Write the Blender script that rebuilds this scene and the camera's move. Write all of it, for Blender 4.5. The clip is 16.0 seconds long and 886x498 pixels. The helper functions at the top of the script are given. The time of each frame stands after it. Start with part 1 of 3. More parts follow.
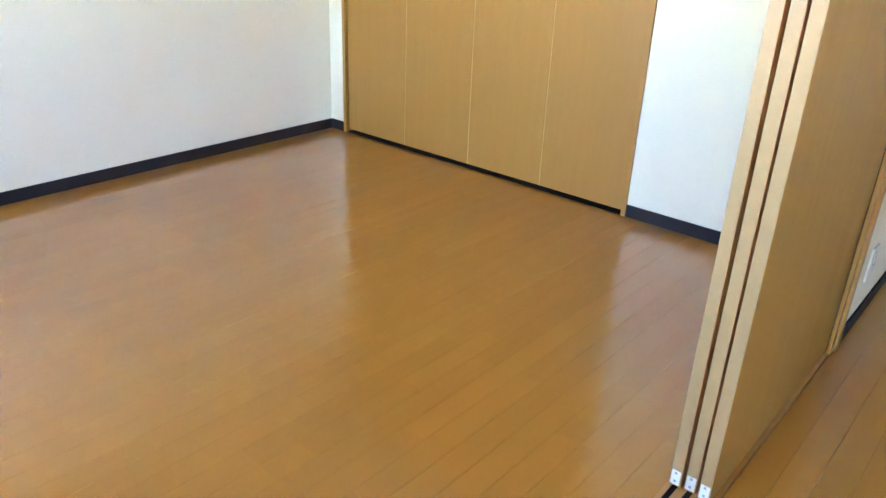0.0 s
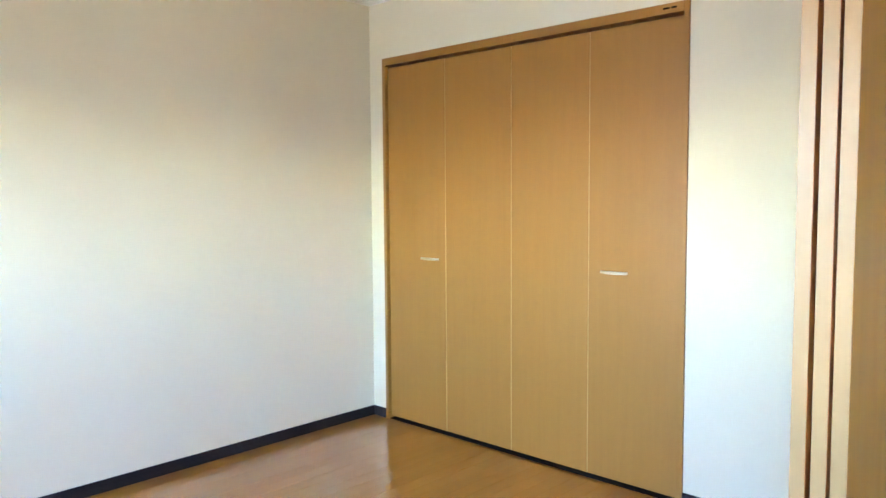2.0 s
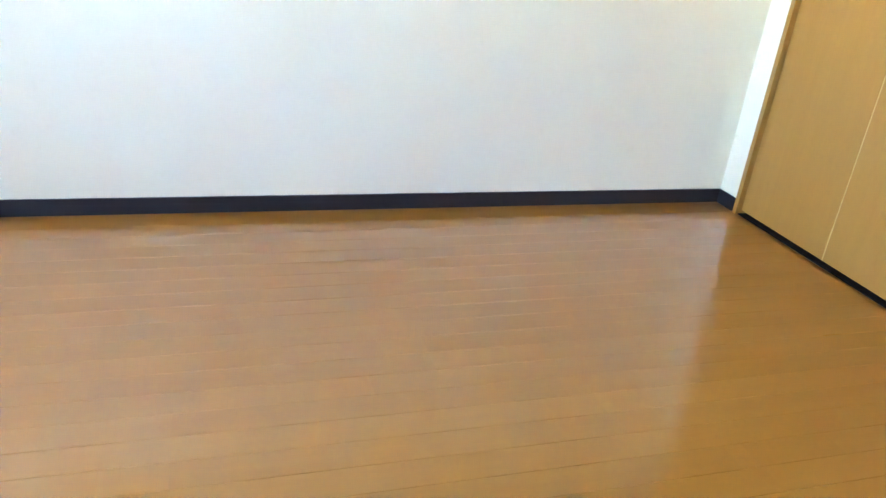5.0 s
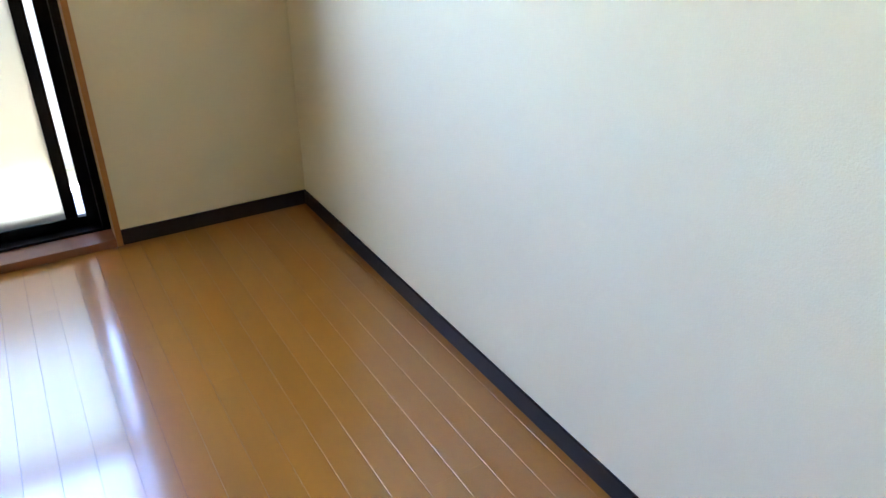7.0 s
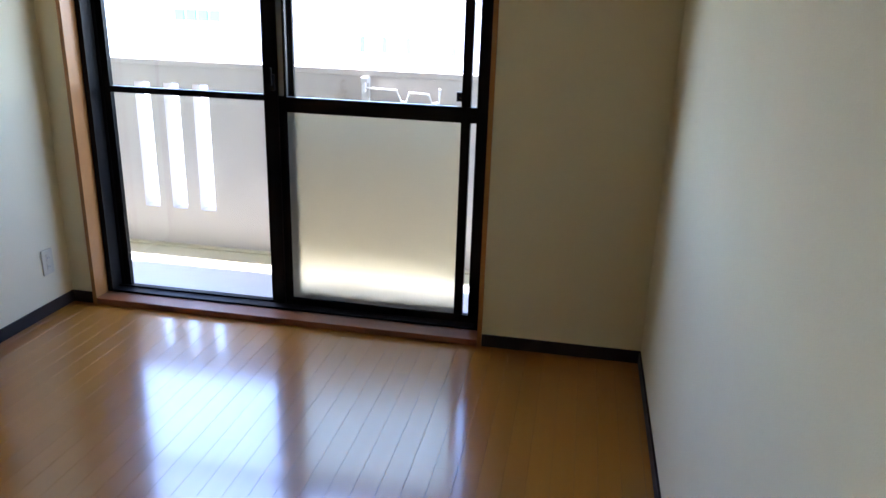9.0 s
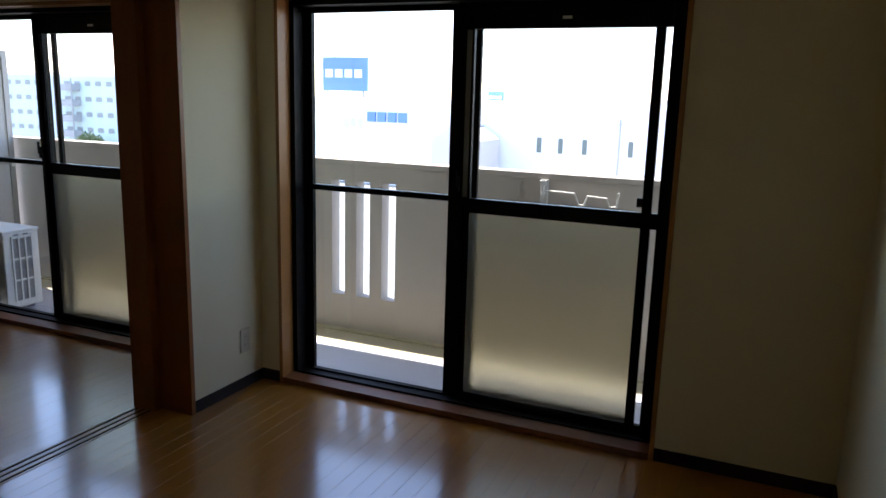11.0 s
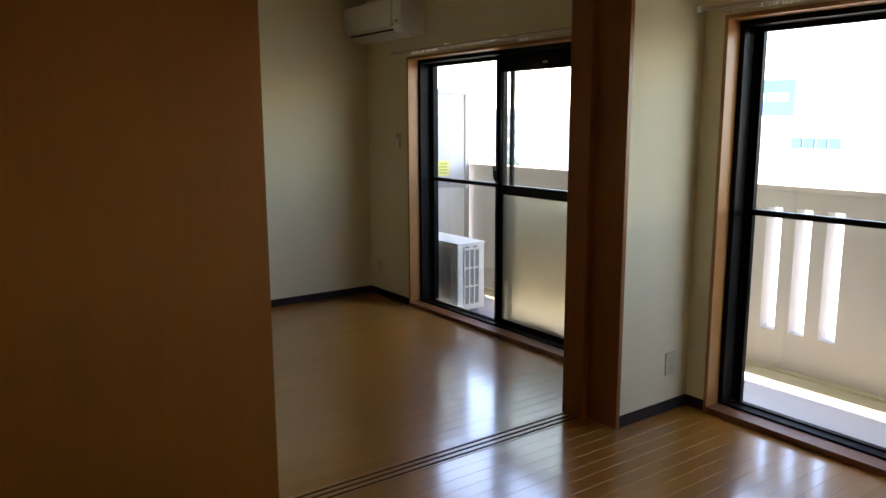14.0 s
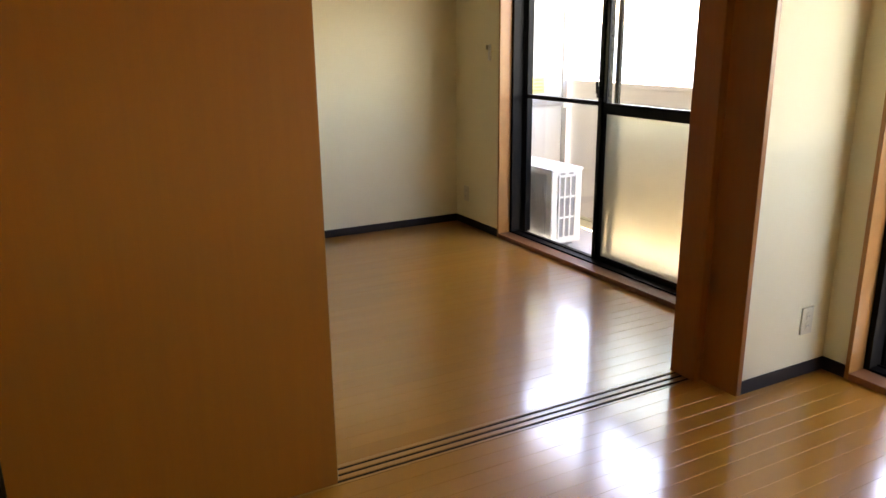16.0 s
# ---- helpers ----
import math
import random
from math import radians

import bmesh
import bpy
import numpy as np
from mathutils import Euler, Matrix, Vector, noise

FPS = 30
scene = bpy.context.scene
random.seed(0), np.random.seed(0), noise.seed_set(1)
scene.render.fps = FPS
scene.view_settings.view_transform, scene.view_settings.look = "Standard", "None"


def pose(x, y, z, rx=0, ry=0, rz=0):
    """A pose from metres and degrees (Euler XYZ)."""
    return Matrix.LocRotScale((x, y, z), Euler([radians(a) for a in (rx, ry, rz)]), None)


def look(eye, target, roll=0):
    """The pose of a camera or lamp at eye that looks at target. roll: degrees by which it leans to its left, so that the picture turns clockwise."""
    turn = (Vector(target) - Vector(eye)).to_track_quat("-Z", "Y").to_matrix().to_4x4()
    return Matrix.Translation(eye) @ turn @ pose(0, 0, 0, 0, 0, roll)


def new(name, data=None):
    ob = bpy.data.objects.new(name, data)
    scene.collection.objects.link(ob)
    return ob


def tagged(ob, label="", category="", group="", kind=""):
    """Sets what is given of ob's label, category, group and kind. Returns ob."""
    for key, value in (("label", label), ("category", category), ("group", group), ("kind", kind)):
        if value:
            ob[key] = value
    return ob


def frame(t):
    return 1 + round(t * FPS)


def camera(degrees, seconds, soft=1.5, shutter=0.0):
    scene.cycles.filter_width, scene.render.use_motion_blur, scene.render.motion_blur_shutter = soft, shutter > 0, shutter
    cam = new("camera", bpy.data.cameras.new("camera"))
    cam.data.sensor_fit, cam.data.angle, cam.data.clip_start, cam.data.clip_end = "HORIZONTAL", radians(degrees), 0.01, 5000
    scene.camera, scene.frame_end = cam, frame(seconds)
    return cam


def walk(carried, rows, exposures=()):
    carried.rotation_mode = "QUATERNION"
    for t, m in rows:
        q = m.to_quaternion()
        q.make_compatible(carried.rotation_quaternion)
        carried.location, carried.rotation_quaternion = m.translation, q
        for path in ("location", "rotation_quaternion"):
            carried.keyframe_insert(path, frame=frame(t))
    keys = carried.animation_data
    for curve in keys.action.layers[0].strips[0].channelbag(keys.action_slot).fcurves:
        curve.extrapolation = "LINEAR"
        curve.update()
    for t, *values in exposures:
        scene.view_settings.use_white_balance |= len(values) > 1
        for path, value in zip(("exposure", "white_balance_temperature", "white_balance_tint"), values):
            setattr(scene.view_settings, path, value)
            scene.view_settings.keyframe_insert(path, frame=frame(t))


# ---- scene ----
cam = camera(61.5, 16.0)
PATH = [
    (0, (-0.661, -0.744, 1.24), (0.507, -2.137, 0.407), 2.3),
    (0.5, (-0.664, -0.752, 1.26), (0.622, -2.099, 0.531), 1.4),
    (1, (-0.67, -0.736, 1.265), (0.671, -2.116, 0.72), 0.4),
    (1.5, (-0.669, -0.732, 1.297), (0.694, -2.157, 0.961), 0.0),
    (2, (-0.668, -0.733, 1.335), (0.707, -2.179, 1.189), -0.4),
    (2.5, (-0.669, -0.733, 1.352), (0.716, -2.175, 1.325), -0.1),
    (3, (-0.644, -0.684, 1.339), (0.707, -2.157, 1.298), 0.6),
    (3.2, (-0.6, -0.727, 1.337), (0.739, -2.206, 1.19), 1.0),
    (5.3, (0.468, -1.873, 1.025), (2.195, -2.228, 0.081), 6.3),
    (5.5, (0.612, -2.023, 1.045), (2.345, -2.195, 0.063), 6.9),
    (6, (1.046, -2.381, 1.175), (2.664, -1.908, 0.099), 6.3),
    (6.5, (1.473, -2.592, 1.22), (2.665, -1.408, 0.134), 1.3),
    (7, (1.816, -2.597, 1.223), (2.713, -1.076, 0.283), -0.3),
    (7.5, (2.021, -2.629, 1.287), (2.578, -0.929, 0.392), 3.2),
    (8, (2.122, -2.765, 1.405), (2.359, -0.968, 0.56), 2.1),
    (8.5, (2.272, -2.918, 1.439), (2.195, -1.047, 0.736), 2.7),
    (9, (2.382, -3.015, 1.464), (2.047, -1.148, 0.829), 1.9),
    (9.2, (2.389, -3.037, 1.465), (2.025, -1.165, 0.864), 1.9),
    (11.5, (2.358, -3.075, 1.493), (1.426, -1.345, 1.122), 1.2),
    (12, (2.346, -3.121, 1.472), (1.274, -1.474, 1.103), 0.7),
    (12.5, (2.318, -3.14, 1.478), (1.094, -1.605, 1.1), 1.0),
    (13, (2.301, -3.145, 1.474), (0.925, -1.739, 1.114), 1.4),
    (13.5, (2.291, -3.158, 1.467), (0.785, -1.889, 1.121), 0.3),
    (14, (2.288, -3.187, 1.467), (0.683, -2.043, 1.129), -0.2),
    (14.5, (2.283, -3.232, 1.487), (0.592, -2.22, 1.148), -1.3),
    (15, (2.267, -3.209, 1.472), (0.533, -2.275, 1.128), -0.8),
    (15.5, (2.183, -3.124, 1.447), (0.454, -2.198, 1.057), -1.5),
    (16, (1.869, -2.886, 1.404), (0.172, -1.975, 0.865), -0.6),
]

# ---- light ----
EXPOSURES = [
    (0.0, 6.00, 5750, 23.5), (1.2, 5.98, 5580, 21.5), (2.0, 5.98, 5580, 21.5), (3.2, 6.00, 5620, 21.5), (5.3, 6.20, 5600, 20), (6.4, 5.96, 5700, 21), (7.0, 5.59, 5600, 20.5), (8.0, 4.86, 5620, 21.5), (9.2, 4.16, 5800, 23.5),
    (11.3, 2.39, 6450, 19.5), (12.5, 2.34, 6500, 19.5), (13.5, 3.07, 6880, 20), (14.5, 4.14, 7500, 23), (15.2, 4.64, 8150, 25), (16.0, 4.84, 8450, 26.5)]
walk(cam, [(t, look(eye, target, roll)) for t, eye, target, roll in PATH], EXPOSURES)

SUN_EL, SUN_AZ = radians(63), radians(-70.5)
world = bpy.data.worlds.new("sky")
scene.world = world
world.use_nodes = True
wn = world.node_tree.nodes
sky = wn.new("ShaderNodeTexSky")
sky.sky_type, sky.sun_disc = "NISHITA", False
sky.sun_elevation, sky.sun_rotation = SUN_EL, SUN_AZ
sky.dust_density, sky.ozone_density = 0.5, 1.6
world.node_tree.links.new(sky.outputs[0], wn["Background"].inputs["Color"])
wn["Background"].inputs["Strength"].default_value = 0.15
sun_data = bpy.data.lights.new("sun", "SUN")
sun_data.energy, sun_data.angle, sun_data.color = 3.79, radians(0.6), (1.0, 0.955, 0.885)
sun = new("sun", sun_data)
sun_dir = Vector((math.sin(SUN_AZ) * math.cos(SUN_EL), math.cos(SUN_AZ) * math.cos(SUN_EL), math.sin(SUN_EL)))
sun.matrix_world = look(sun_dir * 30, (0, 0, 0))


# ---- materials ----
def material(name, base, second=None, rough=0.5, metal=0.0, grain=(1, 1, 1), scale=6.0, fine=60.0, bump=0.1, coat=0.0, vary=0.0, spec=0.5, depth=0.002, rough_vary=0.08, coat_ior=1.5, coat_rough=0.165, staves=0.0):
    m = bpy.data.materials.new(name)
    m.use_nodes = True
    nt = m.node_tree
    n, l = nt.nodes, nt.links
    b = n["Principled BSDF"]
    b.inputs["Metallic"].default_value = metal
    b.inputs["Specular IOR Level"].default_value = spec
    b.inputs["Coat Weight"].default_value = coat
    b.inputs["Coat Roughness"].default_value, b.inputs["Coat IOR"].default_value = coat_rough, coat_ior
    tc = n.new("ShaderNodeTexCoord")
    mp = n.new("ShaderNodeMapping")
    mp.inputs["Scale"].default_value = grain
    oi = n.new("ShaderNodeObjectInfo")
    l.new(tc.outputs["Object"], mp.inputs["Vector"])
    off = n.new("ShaderNodeVectorMath")
    off.operation = "MULTIPLY_ADD"
    comb = n.new("ShaderNodeCombineXYZ")
    for i in range(3):
        l.new(oi.outputs["Random"], comb.inputs[i])
    off.inputs[1].default_value = (7, 11, 5)
    l.new(comb.outputs[0], off.inputs[0])
    l.new(mp.outputs[0], off.inputs[2])
    big, small = n.new("ShaderNodeTexNoise"), n.new("ShaderNodeTexNoise")
    big.inputs["Scale"].default_value, small.inputs["Scale"].default_value = scale, fine
    big.inputs["Detail"].default_value, small.inputs["Detail"].default_value = 4, 3
    l.new(off.outputs[0], big.inputs["Vector"])
    l.new(off.outputs[0], small.inputs["Vector"])
    second = second or tuple(c * 0.88 for c in base)
    mix = n.new("ShaderNodeMix")
    mix.data_type = "RGBA"
    mix.inputs[6].default_value, mix.inputs[7].default_value = (*base, 1), (*second, 1)
    fac = n.new("ShaderNodeMath")
    fac.operation = "MULTIPLY_ADD"
    l.new(small.outputs["Fac"], fac.inputs[0])
    fac.inputs[1].default_value = 0.5
    half = n.new("ShaderNodeMath")
    half.operation = "MULTIPLY_ADD"
    l.new(big.outputs["Fac"], half.inputs[0])
    half.inputs[1].default_value, half.inputs[2].default_value = 1.2, -0.35
    l.new(half.outputs[0], fac.inputs[2])
    fac.use_clamp = True
    l.new(fac.outputs[0], mix.inputs[0])
    colour = mix.outputs[2]
    if vary:
        hsv = n.new("ShaderNodeHueSaturation")
        val = n.new("ShaderNodeMath")
        val.operation = "MULTIPLY_ADD"
        l.new(oi.outputs["Random"], val.inputs[0])
        val.inputs[1].default_value, val.inputs[2].default_value = 2 * vary, 1 - vary
        l.new(val.outputs[0], hsv.inputs["Value"])
        l.new(colour, hsv.inputs["Color"])
        colour = hsv.outputs[0]
    if staves:
        # strips of veneer, each with its own tone, along the board
        sep, st, wn1 = n.new("ShaderNodeSeparateXYZ"), n.new("ShaderNodeMath"), n.new("ShaderNodeTexWhiteNoise")
        l.new(tc.outputs["Object"], sep.inputs[0])
        st.operation = "MULTIPLY_ADD"
        shift, fl, cv = n.new("ShaderNodeMath"), n.new("ShaderNodeMath"), n.new("ShaderNodeCombineXYZ")
        shift.operation, fl.operation = "MULTIPLY", "FLOOR"
        l.new(oi.outputs["Random"], shift.inputs[0])
        shift.inputs[1].default_value = 17.0
        l.new(sep.outputs["Y"], st.inputs[0])
        st.inputs[1].default_value = 1 / 0.38
        l.new(shift.outputs[0], st.inputs[2])
        l.new(st.outputs[0], fl.inputs[0])
        l.new(fl.outputs[0], cv.inputs[0])
        l.new(oi.outputs["Random"], cv.inputs[1])
        wn1.noise_dimensions = "3D"
        l.new(cv.outputs[0], wn1.inputs["Vector"])
        tone, hv = n.new("ShaderNodeMath"), n.new("ShaderNodeHueSaturation")
        tone.operation = "MULTIPLY_ADD"
        tone.inputs[1].default_value, tone.inputs[2].default_value = 2 * staves, 1 - staves
        l.new(wn1.outputs["Value"], tone.inputs[0])
        l.new(tone.outputs[0], hv.inputs["Value"])
        l.new(colour, hv.inputs["Color"])
        colour = hv.outputs[0]
    l.new(colour, b.inputs["Base Color"])
    rr = n.new("ShaderNodeMath")
    rr.operation = "MULTIPLY_ADD"
    l.new(big.outputs["Fac"], rr.inputs[0])
    rr.inputs[1].default_value, rr.inputs[2].default_value = 2 * rough_vary * rough, rough * (1 - rough_vary)
    l.new(rr.outputs[0], b.inputs["Roughness"])
    if bump:
        bp = n.new("ShaderNodeBump")
        bp.inputs["Strength"].default_value, bp.inputs["Distance"].default_value = bump, depth
        l.new(small.outputs["Fac"], bp.inputs["Height"])
        l.new(bp.outputs[0], b.inputs["Normal"])
    return m


def glass_material(name, frost=0.0):
    m = bpy.data.materials.new(name)
    m.use_nodes = True
    n, l = m.node_tree.nodes, m.node_tree.links
    n.remove(n["Principled BSDF"])
    out = n["Material Output"]
    if frost:
        g = n.new("ShaderNodeBsdfGlass")
        g.distribution = "MULTI_GGX"
        g.inputs["Roughness"].default_value, g.inputs["IOR"].default_value = frost, 1.5
        g.inputs["Color"].default_value = (0.735, 0.725, 0.615, 1)
        nz, bp = n.new("ShaderNodeTexNoise"), n.new("ShaderNodeBump")
        nz.inputs["Scale"].default_value = 90
        bp.inputs["Strength"].default_value, bp.inputs["Distance"].default_value = 0.2, 0.002
        l.new(nz.outputs["Fac"], bp.inputs["Height"])
        l.new(bp.outputs[0], g.inputs["Normal"])
        l.new(g.outputs[0], out.inputs[0])
        return m
    tr, gl, mx, fr = n.new("ShaderNodeBsdfTransparent"), n.new("ShaderNodeBsdfGlossy"), n.new("ShaderNodeMixShader"), n.new("ShaderNodeLayerWeight")
    tr.inputs[0].default_value = (0.95, 0.97, 0.96, 1)
    gl.inputs["Roughness"].default_value = 0.02
    fr.inputs["Blend"].default_value = 0.2
    pw = n.new("ShaderNodeMath")
    pw.operation = "MULTIPLY_ADD"
    pw.inputs[1].default_value, pw.inputs[2].default_value = 0.3, 0.02
    l.new(fr.outputs["Facing"], pw.inputs[0])
    l.new(pw.outputs[0], mx.inputs[0])
    l.new(tr.outputs[0], mx.inputs[1])
    l.new(gl.outputs[0], mx.inputs[2])
    l.new(mx.outputs[0], out.inputs[0])
    return m


WALL = material("wallpaper", (0.785, 0.712, 0.495), (0.755, 0.682, 0.465), rough=0.85, scale=3, fine=260, bump=0.45, spec=0.2, depth=0.0014)
CEIL = material("ceiling_paper", (0.86, 0.81, 0.71), (0.83, 0.78, 0.68), rough=0.9, scale=3, fine=300, bump=0.25, spec=0.2)
PLANK = material("floor_plank", (0.412, 0.168, 0.017), (0.368, 0.144, 0.013), rough=0.30, grain=(9, 0.6, 1), scale=1.6, fine=7, bump=0, coat=1.0, coat_ior=1.65, coat_rough=0.13, spec=0.3, vary=0.035, staves=0.03, depth=0.0006, rough_vary=0.2)
SUBFLOOR = material("joint", (0.26, 0.115, 0.022), rough=0.8)
DOORWOOD = material("door_veneer", (0.385, 0.183, 0.027), (0.35, 0.161, 0.022), rough=0.42, grain=(10, 10, 0.6), scale=3.5, fine=16, bump=0.05, depth=0.0005)
# door veneer made darker and redder: the room side's shade is in the colour
SHADEWOOD = material("shaded_sliding_veneer", (0.315, 0.107, 0.006), (0.275, 0.090, 0.005), rough=0.42, grain=(10, 10, 0.6), scale=3.5, fine=16, bump=0.05, depth=0.0005)
TRIM = material("trim_wood", (0.42, 0.185, 0.045), (0.35, 0.145, 0.034), rough=0.38, grain=(6, 6, 6), scale=2, fine=9, bump=0.05, depth=0.0005)
SILL = material("sill_wood", (0.27, 0.105, 0.040), (0.21, 0.078, 0.028), rough=0.4, grain=(0.8, 8, 8), scale=2, fine=9, bump=0.05, depth=0.0005)
THRESH = material("threshold_wood", (0.42, 0.19, 0.04), (0.36, 0.155, 0.03), rough=0.3, grain=(14, 0.8, 1), scale=2, fine=12, bump=0.03, coat=0.5, depth=0.0005)
EDGEBAND = material("edge_band", (0.325, 0.188, 0.064), (0.30, 0.172, 0.056), rough=0.4, grain=(10, 10, 0.6), scale=3.5, fine=16, bump=0.03)
SEAM = material("seam_highlight_tan", (0.60, 0.36, 0.12), rough=0.4, scale=4, bump=0.02)
PLATE = material("olive_plate", (0.44, 0.39, 0.21), rough=0.4, metal=0.0, scale=9, bump=0.02)
# darker than the other woodwork: part of the backlit shade is in this colour
DIMWOOD = material("dimmed_jamb_wood", (0.30, 0.098, 0.012), (0.24, 0.074, 0.009), rough=0.35, grain=(10, 10, 0.7), scale=3, fine=14, bump=0.05, depth=0.0005)
BASE = material("baseboard_vinyl", (0.026, 0.020, 0.019), rough=0.55, spec=0.2, scale=5, bump=0.05)
ALU = material("black_aluminium", (0.005, 0.0045, 0.0045), rough=0.45, spec=0.12, metal=0.0, scale=4, bump=0.03)
CHANNEL = material("glazing_channel", (0.30, 0.33, 0.36), rough=0.3, metal=0.85, scale=4, bump=0.03)
MATTBLACK = material("matt_black", (0.012, 0.012, 0.012), rough=0.7)
DARK = material("dark_gap", (0.012, 0.007, 0.005), rough=0.95, spec=0.1)
SILVER = material("satin_metal", (0.70, 0.68, 0.64), rough=0.28, metal=0.9, scale=8, bump=0.02)
HANDLE = material("handle_metal", (0.62, 0.55, 0.43), rough=0.33, metal=1.0, scale=8, bump=0.02)
PULLMETAL = material("bronze_pull", (0.78, 0.62, 0.46), rough=0.3, metal=0.7, scale=8, bump=0.02)
RAIL = material("rail_enamel", (0.58, 0.48, 0.38), rough=0.4, metal=0.25, scale=8, bump=0.02)
PLASTIC = material("ivory_plastic", (0.78, 0.76, 0.70), rough=0.4, scale=9, bump=0.02)
OUTLETPLASTIC = material("aged_plastic", (0.66, 0.60, 0.45), rough=0.4, scale=9, bump=0.02)
ACWHITE = material("unit_plastic", (0.80, 0.79, 0.75), rough=0.35, scale=3, bump=0.02)
GREY = material("grey_plastic", (0.25, 0.25, 0.25), rough=0.5)
CONCRETE = material("painted_concrete", (0.43, 0.388, 0.355), (0.375, 0.338, 0.305), rough=0.85, scale=3, fine=120, bump=0.35)
GUTTER = material("gutter_mortar", (0.46, 0.415, 0.28), (0.39, 0.35, 0.235), rough=0.85, scale=3, fine=110, bump=0.3)
BALCFLOOR = material("balcony_coating", (0.50, 0.50, 0.51), (0.44, 0.44, 0.45), rough=0.6, scale=4, fine=90, bump=0.25)
PANELWHITE = material("partition_board", (0.56, 0.55, 0.55), rough=0.6, scale=4, bump=0.05)
PANELFRAME = material("partition_frame", (0.36, 0.35, 0.35), rough=0.45, metal=0.4)
YELLOW = material("yellow_notice", (0.75, 0.69, 0.20), rough=0.5)
INK = material("notice_ink", (0.35, 0.36, 0.10), rough=0.6)
GLASS = glass_material("clear_glass")
FROST = glass_material("frosted_glass", 0.325)
FARWHITE = material("far_white", (0.88, 0.87, 0.85), rough=0.8, scale=0.2, fine=2, bump=0)
FARTEAL = material("far_teal", (0.62, 0.74, 0.75), (0.58, 0.70, 0.72), rough=0.8, scale=0.2, fine=2, bump=0)
SHOWGREY = material("far_pale_grey", (0.66, 0.66, 0.66), rough=0.8, scale=0.3, fine=3, bump=0)
FARGREY = material("far_grey", (0.42, 0.42, 0.44), rough=0.8, scale=0.2, fine=2, bump=0)
FARWIN = material("far_window", (0.30, 0.33, 0.35), rough=0.3, scale=0.3, bump=0)
FARGLASS = material("far_narrow_window", (0.16, 0.19, 0.18), rough=0.4, scale=0.3, bump=0)
FARBLUE = material("far_blue", (0.15, 0.29, 0.70), rough=0.6, scale=0.3, bump=0)
FARRED = material("far_red", (0.55, 0.03, 0.04), rough=0.6, scale=0.3, bump=0)
GROUNDMAT = material("far_ground", (0.23, 0.22, 0.205), (0.17, 0.175, 0.145), rough=0.95, scale=0.03, fine=0.5, bump=0)
LEAF = material("foliage", (0.12, 0.17, 0.07), (0.08, 0.12, 0.05), rough=0.8, scale=2, fine=8, bump=0)
BARK = material("bark", (0.12, 0.09, 0.06), rough=0.9)


# ---- helpers for meshes ----
def box(bm, x0, x1, y0, y1, z0, z1, bevel=0.0):
    r = bmesh.ops.create_cube(bm, size=1.0)
    vs = r["verts"]
    bmesh.ops.scale(bm, vec=(x1 - x0, y1 - y0, z1 - z0), verts=vs)
    bmesh.ops.translate(bm, vec=((x0 + x1) / 2, (y0 + y1) / 2, (z0 + z1) / 2), verts=vs)
    if bevel:
        es = list({e for v in vs for e in v.link_edges})
        bmesh.ops.bevel(bm, geom=es, offset=bevel, segments=2, affect="EDGES", profile=0.6)
    return bm


def boxes(*items, bevel=0.0):
    bm = bmesh.new()
    for it in items:
        box(bm, *it, bevel=bevel)
    return bm


def rod(bm, a, b, r, seg=12):
    a, b = Vector(a), Vector(b)
    m = Matrix.Translation((a + b) / 2) @ (b - a).to_track_quat("Z", "Y").to_matrix().to_4x4()
    bmesh.ops.create_cone(bm, cap_ends=True, segments=seg, radius1=r, radius2=r, depth=(b - a).length, matrix=m)
    return bm


def mesh_of(name, bm, mat):
    me = bpy.data.meshes.new(name)
    bmesh.ops.recalc_face_normals(bm, faces=bm.faces)
    bm.to_mesh(me)
    bm.free()
    me.materials.append(mat)
    return me


def part(name, bm, mat, parent, label=""):
    ob = new(name, mesh_of(name, bm, mat))
    ob.parent = parent
    return tagged(ob, label)


def thing(name, label, category, group="", at=(0, 0, 0)):
    ob = new(name)
    ob.location = at
    ob.empty_display_size = 0.1
    return tagged(ob, label, category, group)


def solid(name, bm, mat, label, category, group=""):
    return tagged(new(name, mesh_of(name, bm, mat)), label, category, group)


def setting(name, bm, mat, label=""):
    return tagged(new(name, mesh_of(name, bm, mat)), label, kind="structure")


# ---- plan ----
W, D, H = 2.72, 3.68, 2.44          # room with the closet: width, depth, ceiling
XW = -3.26                          # far wall of the neighbouring room
PX = -0.305                         # neighbouring room's side of the partition
YN, YS = -0.523, -3.153              # the doorway through the partition
DOORH = 2.12
WT = 0.24                           # outer wall's thickness
WIN_W, WIN_H = 1.916, 1.952
WB, WA = 0.114, -2.64              # where the two window openings begin
CX0, CX1 = 0.73, 2.602              # closet opening
BB = 0.0575

# ---- large structure ----
setting("wall_north", boxes(
    (XW - 0.12, WA, 0, WT, -0.1, H), (WA, WA + WIN_W, 0, WT, WIN_H, H), (WA + WIN_W, WB, 0, WT, -0.1, H),
    (WB, WB + WIN_W, 0, WT, WIN_H, H), (WB + WIN_W, W + 0.12, 0, WT, -0.1, H)), WALL, "off-white papered outer wall with two balcony windows")
setting("wall_east", boxes((W, W + 0.12, -D - 0.8, 0, -0.1, H)), WALL, "plain off-white papered wall")
setting("wall_south", boxes(
    (0, CX0, -D - 0.1, -D, 0, H), (CX1, W, -D - 0.1, -D, 0, H), (CX0, CX1, -D - 0.1, -D, DOORH, H),
    (0, W, -D - 0.8, -D - 0.7, 0, H)), WALL, "off-white papered wall round a closet")
